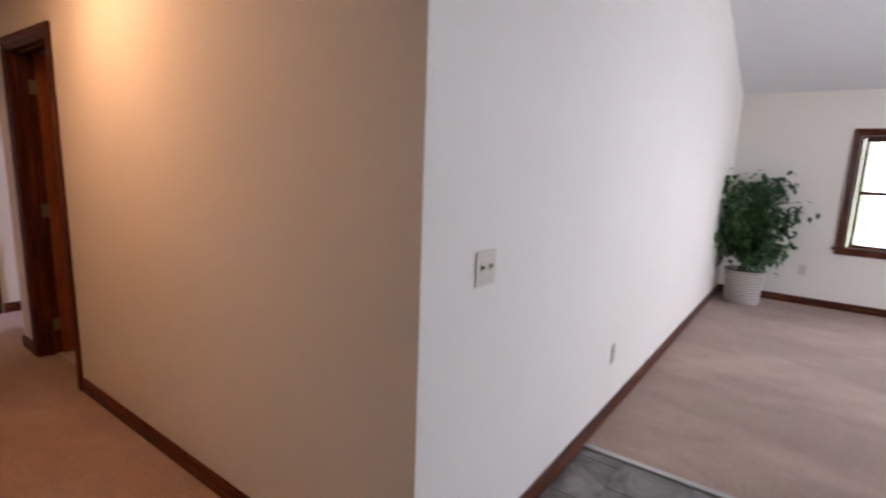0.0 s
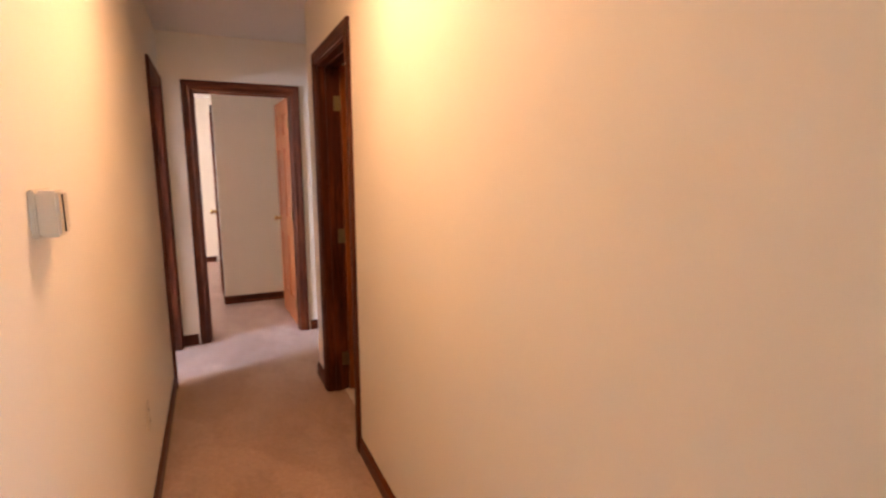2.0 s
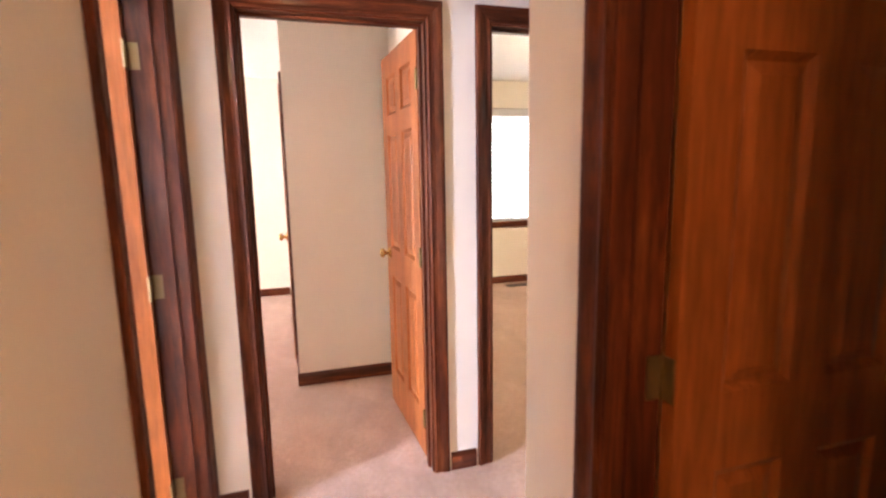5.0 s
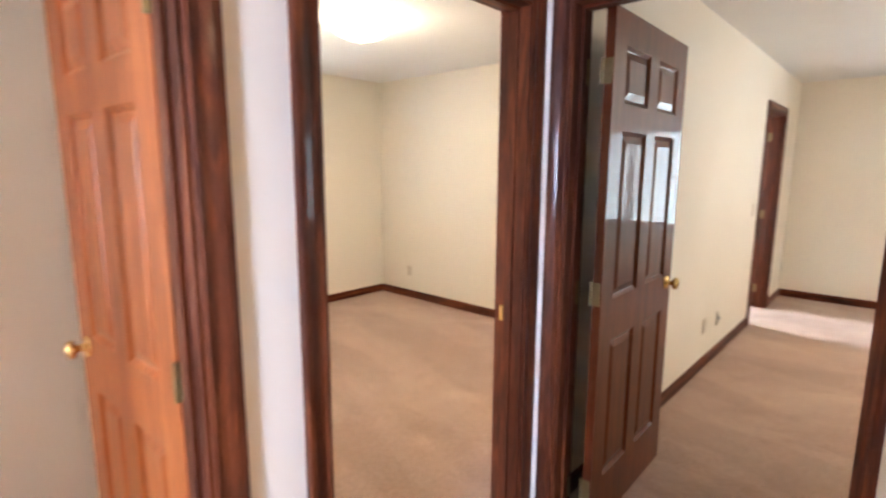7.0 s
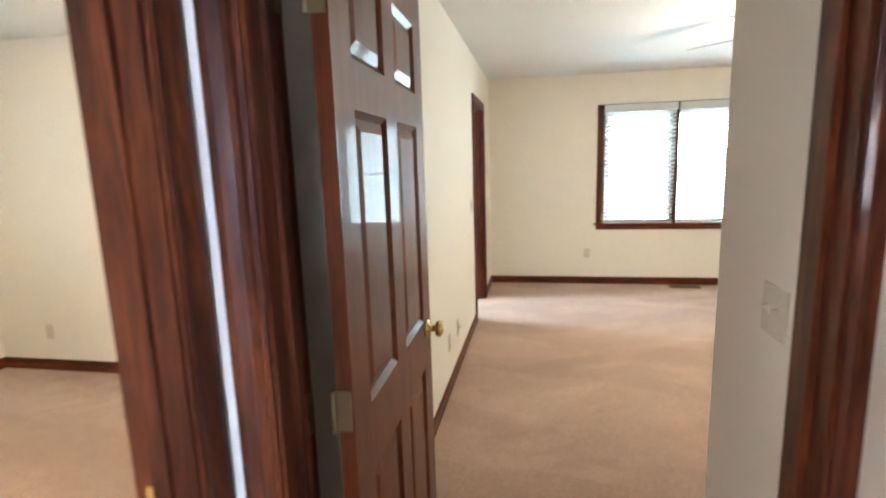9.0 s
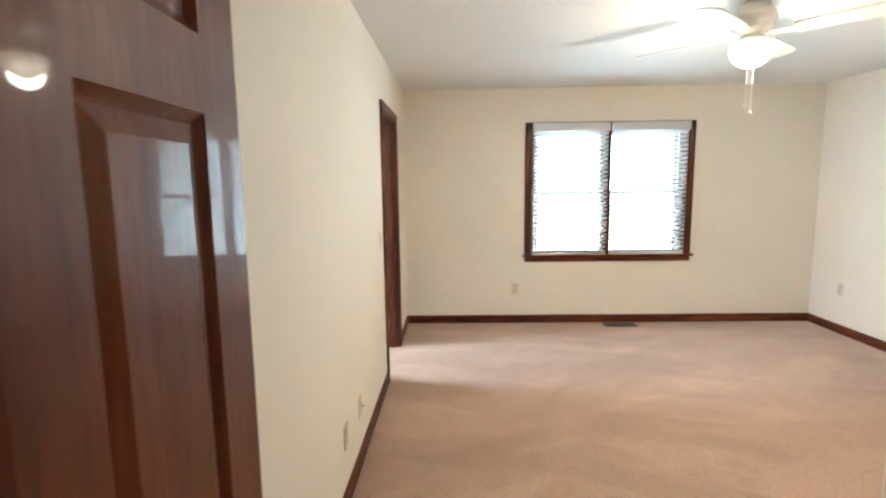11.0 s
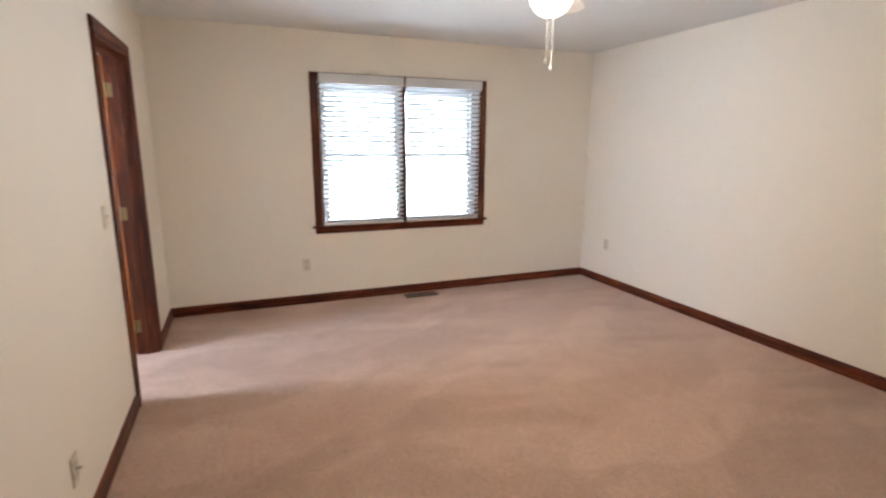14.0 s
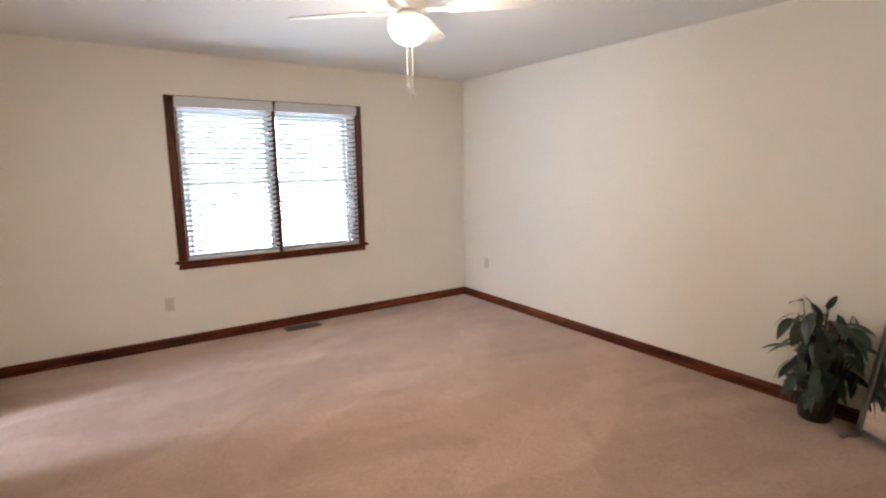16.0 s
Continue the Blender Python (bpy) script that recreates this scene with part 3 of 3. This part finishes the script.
window("window_2", "double-hung window in dark cherry casing, living room", 'y', LX, 1, *LW, 2, False, "living room")
# unseen south window, added so the extra daylight has an opening
window("added_window_south", "unseen wide window in dark cherry casing, added to light living room", 'x', -4.6, -1, *SW, 3, False, "living room")
window("window_5", "double-hung window in dark cherry casing, side room", 'y', -4.3, -1, 2.35, 3.35, 0.75, 2.05, 1, False, "side room")
window("window_6", "double-hung window in dark cherry casing, end room", 'y', -4.3, -1, 6.8, 8.0, 0.8, 2.05, 1, False, "end room")
window("window_7", "double-hung window in dark cherry casing, bathroom", 'x', 6.6, 1, *NB, 1, False, "bathroom")
window("window_3", "double-hung window in stained wooden casing", 'x', NY, 1, *NW, 1, True, "north room")


# ---- small wall fittings ----
def face_pose(x, y, z, normal):
    """local +z is the wall's normal, local y is up"""
    rz = {'-x': -90, '+x': 90, '-y': 0, '+y': 180}[normal]
    return pose(x, y, z, 0, 0, rz) @ pose(0, 0, 0, 90, 0, 0)


def plate(w, h):
    return bx((-w / 2, -h / 2, 0), (w / 2, h / 2, 0.006), 0.002)


def outlet(x, y, z, normal, label="ivory duplex wall outlet"):
    ob = thing("wall_outlet", face_pose(x, y, z, normal), label, "outlet", "wall outlets")
    part("cover_plate", plate(0.070, 0.115), IVORY, ob)
    for s in (-1, 1):
        r = part("receptacle", bx((-0.017, s * 0.024 - 0.0145, 0.004), (0.017, s * 0.024 + 0.0145, 0.0085), 0.003), IVORY, ob)
        for u in (-0.006, 0.006):
            part("slot", bx((u - 0.001, s * 0.024 - 0.005, 0.008), (u + 0.001, s * 0.024 + 0.005, 0.009)), DARK, r)
    part("screw", lathe(bmesh.new(), [(0, 0.008), (0.003, 0.0078), (0.0035, 0.006)], 10), STEEL, ob)
    return ob


def switch(x, y, z, normal, gangs, label):
    ob = thing("light_switch", face_pose(x, y, z, normal), label, "switch", "light switches")
    w = 0.070 + 0.046 * (gangs - 1)
    part("cover_plate", plate(w, 0.115), IVORY, ob)
    for g in range(gangs):
        u = (g - (gangs - 1) / 2) * 0.046
        t = part("toggle", bx((u - 0.005, -0.012, 0.004), (u + 0.005, 0.012, 0.009), 0.001), IVORY, ob)
        part("lever", bx((u - 0.0045, 0.001, 0.006), (u + 0.0045, 0.011, 0.020), 0.002), IVORY, t)
        for s in (-1, 1):
            part("screw", lathe(bmesh.new(), [(0, 0.0078), (0.003, 0.0074), (0.0035, 0.006)], 8, Matrix.Translation((u, s * 0.042, 0))), STEEL, ob)


switch(0.327, 0, 1.115, '-y', 2, "ivory two-gang toggle switch on white wall")
outlet(1.786, 0, 0.385, '-y')
outlet(LX, -0.80, 0.385, '-x')
outlet(HW, 2.54, 0.415, '+x', "ivory duplex outlet low on hall wall")
switch(1.65, VP, 1.16, '+y', 2, "ivory two-gang toggle switch inside bedroom entry")
switch(4.87, E, 1.12, '-y', 1, "white single toggle switch beside bathroom doorway")
outlet(XE, 3.545, 0.375, '-x')
outlet(6.27, 0.445, 0.43, '+y')
jack = outlet(3.98, E, 0.31, '-y', "ivory wall outlet with cable jack")
part("cable_jack", lathe(bmesh.new(), [(0, 0.006), (0.009, 0.006), (0.009, 0.012), (0.005, 0.013), (0.005, 0.026), (0, 0.026)], 14, Matrix.Translation((0, 0.004, 0))), STEEL, jack, "short metal cable jack")
outlet(3.62, E, 0.33, '-y')
outlet(3.60, 7.83, 0.31, '-x')

th = thing("thermostat", face_pose(HW, 1.46, 1.35, '+x'), "beige wall thermostat with silver cover", "thermostat")
part("back_plate", bx((-0.062, -0.046, 0), (0.062, 0.046, 0.010), 0.003), IVORY, th)
part("sensor_box", bx((-0.060, -0.044, 0.010), (0.004, 0.044, 0.046), 0.005), IVORY, th)
part("dial_slot", bx((-0.034, -0.036, 0.0455), (-0.028, 0.036, 0.0475)), DARK, th, "dark dial slot")
cover = part("cover", bx((0.005, -0.042, 0.010), (0.060, 0.042, 0.036), 0.006), material("thermostat_silver", (0.62, 0.58, 0.53), 0.3, 0.7), th, "brushed silver cover")
for i in range(7):
    part("grille_bar", bx((0.010, -0.034 + i * 0.010, 0.036), (0.030, -0.029 + i * 0.010, 0.040), 0.001), CHROME, cover)


def register(x, y, turn):
    ob = thing("floor_register", pose(x, y, 0, 0, 0, turn), "brown metal floor register set in carpet", "vent", "floor registers")
    fb = bmesh.new()
    L, W = 0.165, 0.062
    for q in ((-L, L, -W, -W + 0.016), (-L, L, W - 0.016, W), (-L, -L + 0.016, -W + 0.016, W - 0.016), (L - 0.016, L, -W + 0.016, W - 0.016)):
        box(fb, (q[0], q[2], 0), (q[1], q[3], 0.007))
    part("frame", fb, VENT, ob)
    part("backing", bx((-L + 0.016, -W + 0.016, 0.001), (L - 0.016, W - 0.016, 0.002)), DARK, ob)
    sm = to_mesh("louver", bx((-0.004, -W + 0.016, 0.002), (0.004, W - 0.016, 0.006)), VENT)
    for i in range(17):
        s = new("louver", sm)
        s.parent = ob
        s.location = (-L + 0.03 + i * (2 * L - 0.06) / 16, 0, 0)


register(6.56, 2.46, 90)
register(2.08, 8.10, 0)


# ---- lamps ----
def flush_lamp(x, y, r, drop, label):
    ob = thing("ceiling_lamp", pose(x, y, H), label, "ceiling lamp", "flush ceiling lamps")
    part("pan", lathe(bmesh.new(), [(0, -0.001), (r * 0.55, -0.001), (r * 0.55, -0.025), (r * 0.5, -0.03), (0, -0.03)], 32), BRASS, ob, "", True)
    prof = [(r, -0.05), (r * 0.97, -0.07), (r * 0.8, -0.05 - drop * 0.6), (r * 0.5, -0.05 - drop * 0.9), (0.012, -0.05 - drop), (0, -0.05 - drop)]
    b = part("bowl", lathe(bmesh.new(), prof, 32), BOWL, ob, "glowing frosted glass bowl", True)
    b.visible_shadow = False
    part("finial", lathe(bmesh.new(), [(0, -0.048 - drop), (0.014, -0.05 - drop), (0.014, -0.056 - drop), (0.006, -0.062 - drop), (0.009, -0.07 - drop), (0, -0.078 - drop)], 14), BRASS, ob, "", True)


flush_lamp(1.85, 6.45, 0.20, 0.085, "frosted glass bowl lamp lit on ceiling")
flush_lamp(-0.46, 1.8, 0.15, 0.075, "frosted glass flush lamp lit on hall ceiling")

fan = thing("ceiling_fan", pose(4.28, 2.56, H + 0.057), "white ceiling fan with lit glass bowl and pull chains", "ceiling fan")
part("motor", lathe(bmesh.new(), [(0, -0.059), (0.075, -0.059), (0.08, -0.085), (0.108, -0.11), (0.115, -0.14), (0.105, -0.19), (0.07, -0.21), (0.055, -0.23), (0, -0.23)], 32), FANWHITE, fan, "", True)
part("light_fitter", lathe(bmesh.new(), [(0, -0.225), (0.05, -0.225), (0.075, -0.245), (0.078, -0.262), (0, -0.262)], 28), FANWHITE, fan, "", True)
fbowl = part("bowl", lathe(bmesh.new(), [(0.070, -0.262), (0.098, -0.268), (0.107, -0.295), (0.102, -0.325), (0.084, -0.355), (0.055, -0.378), (0.025, -0.390), (0, -0.393)], 32), BOWL, fan, "glowing frosted glass bowl", True)
fbowl.visible_shadow = False
part("finial", lathe(bmesh.new(), [(0, -0.392), (0.011, -0.394), (0.011, -0.402), (0, -0.408)], 12), STEEL, fan)
for dx, dy, l in ((0.006, 0.012, 0.585), (-0.007, -0.013, 0.62)):
    ch = part("pull_chain", tube(bmesh.new(), (dx, dy, -0.40), (dx, dy, -l), 0.0026, seg=6), FANWHITE, fan)
    part("pull_knob", lathe(bmesh.new(), [(0, -l + 0.004), (0.005, -l), (0.009, -l - 0.012), (0.007, -l - 0.022), (0, -l - 0.026)], 12, Matrix.Translation((dx, dy, 0))), FANWHITE, ch, "", True)
for k in range(4):
    m = pose(0, 0, -0.222, 0, 0, 44 + 90 * k) @ pose(0, 0, 0, -11, 0, 0)
    ib = bmesh.new()
    for q in (((0.09, -0.022, -0.004), (0.22, 0.022, 0.0)), ((0.20, -0.05, -0.004), (0.235, 0.05, 0.0))):
        box(ib, q[0], q[1], 0.0015)
    iron = part("blade_iron", ib, FANWHITE, fan)
    iron.matrix_local = m
    pts = [(0.205, -0.052), (0.32, -0.060), (0.50, -0.066), (0.60, -0.064), (0.635, -0.052), (0.65, -0.025), (0.653, 0.0)]
    pts = pts + [(x, -y) for x, y in reversed(pts[:-1])]
    bbm = bmesh.new()
    lo = [bbm.verts.new((x, y, 0.0005)) for x, y in pts]
    hi = [bbm.verts.new((x, y, 0.0065)) for x, y in pts]
    bbm.faces.new(lo)
    bbm.faces.new(list(reversed(hi)))
    for i in range(len(pts)):
        j = (i + 1) % len(pts)
        bbm.faces.new([lo[i], lo[j], hi[j], hi[i]])
    bl = part("blade", bbm, FANWHITE, iron)


# ---- plants ----
def leaf_quad(bm, m, length, width, curl=0.25, steps=4):
    prev = None
    for i in range(steps + 1):
        t = i / steps
        w = width * math.sin(math.pi * min(1, 0.06 + 0.94 * t)) ** 0.8 * 0.5
        x, z = length * t, -curl * length * t * t
        if i in (0, steps):
            row = [bm.verts.new(m @ Vector((x, 0, z)))]
        else:
            row = [bm.verts.new(m @ Vector((x, -w, z + 0.15 * w))), bm.verts.new(m @ Vector((x, 0, z))), bm.verts.new(m @ Vector((x, w, z + 0.15 * w)))]
        if prev:
            if len(prev) == 1:
                bm.faces.new([prev[0], row[0], row[1]])
                bm.faces.new([prev[0], row[1], row[2]])
            elif len(row) == 1:
                bm.faces.new([prev[0], row[0], prev[1]])
                bm.faces.new([prev[1], row[0], prev[2]])
            else:
                bm.faces.new([prev[0], row[0], row[1], prev[1]])
                bm.faces.new([prev[1], row[1], row[2], prev[2]])
        prev = row


rng = random.Random(5)
tree = thing("potted_ficus", pose(5.39, -0.29, 0), "leafy green ficus in whitewashed basket on carpet", "potted plant")
part("basket", lathe(bmesh.new(), [(0, 0), (0.165, 0), (0.175, 0.02), (0.195, 0.34), (0.205, 0.355), (0.20, 0.37), (0.18, 0.36), (0.175, 0.32), (0, 0.32)], 28), WICKER, tree, "whitewashed woven basket", True)
part("soil", lathe(bmesh.new(), [(0, 0.335), (0.12, 0.333), (0.175, 0.325)], 20), SOIL, tree)
sb = bmesh.new()
tips = []
for k in range(4):
    a = k * 1.7
    p = Vector((0.03 * math.cos(a), 0.03 * math.sin(a), 0.32))
    for s in range(4):
        q = p + Vector((rng.uniform(-0.07, 0.07), rng.uniform(-0.07, 0.07), 0.2))
        tube(sb, p, q, 0.012 - 0.002 * s, 0.010 - 0.002 * s, 7)
        p = q
        for b in range(3):
            w = p + Vector((rng.uniform(-0.30, 0.28), rng.uniform(-0.36, 0.26), rng.uniform(-0.02, 0.24)))
            tube(sb, p, w, 0.004, 0.002, 5)
            tips += [p.lerp(w, f) for f in (0.35, 0.6, 0.8, 1.0)]
part("trunk", sb, BARK, tree)
lb = bmesh.new()
for p in tips:
    for i in range(13):
        q = p + Vector((rng.gauss(0, 0.06), rng.gauss(0, 0.06), rng.gauss(0, 0.06)))
        q.x, q.y, q.z = min(0.33, q.x), min(0.28, q.y), max(0.40, q.z)
        leaf_quad(lb, Matrix.Translation(q) @ Euler((rng.uniform(-0.6, 0.6), rng.uniform(-0.3, 1.0), rng.uniform(0, 6.28))).to_matrix().to_4x4(), rng.uniform(0.06, 0.095), rng.uniform(0.034, 0.05), 0.3, 3)
part("crown", lb, FICUS, tree, "dense small green leaves")

plant = thing("potted_plant", pose(3.04, 0.565, 0) @ Matrix.Scale(0.98, 4), "dark broad-leaved plant in black pot on carpet", "potted plant")
part("pot", lathe(bmesh.new(), [(0, 0), (0.075, 0), (0.085, 0.01), (0.105, 0.17), (0.112, 0.175), (0.112, 0.19), (0.10, 0.19), (0.095, 0.165), (0, 0.165)], 24), POTBLACK, plant, "", True)
part("soil", lathe(bmesh.new(), [(0, 0.172), (0.097, 0.168)], 18), SOIL, plant)
st = bmesh.new()
lv = bmesh.new()
for k in range(125):
    a = k * 2.4 + rng.uniform(-0.3, 0.3)
    h = 0.24 + 0.42 * (k % 20) / 19 + rng.uniform(-0.03, 0.03)
    p0 = Vector((0.05 * math.cos(a), 0.05 * math.sin(a), 0.165))
    r = rng.uniform(0.03, 0.17)
    p1 = Vector((r * math.cos(a), max(-0.05, r * math.sin(a)), h))
    tube(st, p0, p1, 0.005, 0.003, 6)
    long = rng.uniform(0.12, 0.19) * (0.55 if math.sin(a) < -0.2 else 1)
    leaf_quad(lv, Matrix.Translation(p1) @ Euler((rng.uniform(-0.5, 0.5), rng.uniform(-0.4, 1.0), a)).to_matrix().to_4x4(), long, rng.uniform(0.05, 0.08), rng.uniform(0.2, 0.8), 6)
for a, h in ((2.2, 0.78), (0.4, 0.74), (1.2, 0.72)):
    p1 = Vector((0.03 * math.cos(a), 0.03 * math.sin(a), h - 0.1))
    tube(st, (0, 0, 0.165), p1, 0.006, 0.004, 6)
    leaf_quad(lv, Matrix.Translation(p1) @ Euler((0.2, -1.0, a)).to_matrix().to_4x4(), 0.14, 0.05, 0.1, 6)
part("stalk", st, BARK, plant)
part("leaves", lv, BROAD, plant, "dark glossy broad leaves")
iv = bmesh.new()
for k in range(90):
    a = rng.uniform(-0.9, 1.6)
    r = rng.uniform(0.09, 0.15)
    q = Vector((r * math.cos(a), r * math.sin(a), max(0.03, 0.30 - (r - 0.09) * 1.6 + rng.uniform(-0.06, 0.04))))
    leaf_quad(iv, Matrix.Translation(q) @ Euler((rng.uniform(-1, 1), rng.uniform(-0.3, 1), rng.uniform(0, 6.28))).to_matrix().to_4x4(), rng.uniform(0.025, 0.045), rng.uniform(0.02, 0.03), 0.3, 3)
part("trailing_ivy", iv, IVY, plant, "small variegated trailing leaves")

# ---- standing mirror ----
cm = thing("standing_mirror", pose(2.61, 0.72, 0, 0, 0, 150), "tilted standing mirror in pewter metal frame", "mirror")
W2, HM = 0.22, 1.30
tl = pose(0, 0, 0.055, -9, 0, 0)
fr = bmesh.new()
for q in ((-W2 - 0.028, -W2, -0.028, HM + 0.028), (W2, W2 + 0.028, -0.028, HM + 0.028), (-W2, W2, -0.028, 0), (-W2, W2, HM, HM + 0.028)):
    box(fr, (q[0], -0.014, q[2]), (q[1], 0.014, q[3]), 0.004)
fo = part("frame", fr, PEWTER, cm)
fo.matrix_local = tl
part("mirror_glass", bx((-W2, -0.005, 0), (W2, 0.005, HM)), MIRROR, fo)
part("backing", bx((-W2, 0.006, 0), (W2, 0.012, HM)), POTBLACK, fo)
for sx in (-1, 1):
    u = sx * (W2 + 0.012)
    fb = bmesh.new()
    tube(fb, (u, -0.10, 0.013), (u, 0.10, 0.013), 0.013, 0.013, 12)
    tube(fb, (u, 0.0, 0.013), (u, 0.0, 0.04), 0.012, 0.012, 10)
    part("foot", fb, PEWTER, cm)
    part("rubber_tip", lathe(bmesh.new(), [(0, 0), (0.017, 0), (0.018, 0.02), (0.012, 0.03), (0, 0.03)], 12, Matrix.Translation((u, -0.10, 0))), PEWTER, cm, "", True)
part("strut", tube(bmesh.new(), (0, 0.27, 0.01), (0, 0.185, 0.98), 0.011, seg=10), PEWTER, cm)

# ---- slate-look pieces of the foyer floor ----
foyer = bpy.data.objects["floor_foyer"]
rs = random.Random(3)
y = -1.7
while y < -0.03:
    d = min(rs.choice((0.16, 0.22, 0.28)), -0.016 - y)
    x = -1.9
    while x < 1.385:
        w = min(rs.choice((0.18, 0.26, 0.34)), 1.387 - x)
        if w > 0.04 and d > 0.03:
            part("slate", bx((x + 0.003, y + 0.003, -0.006), (x + w - 0.003, y + d - 0.003, -0.001 + rs.uniform(-0.001, 0.001))), SLATE, foyer)
        x += w
    y += d
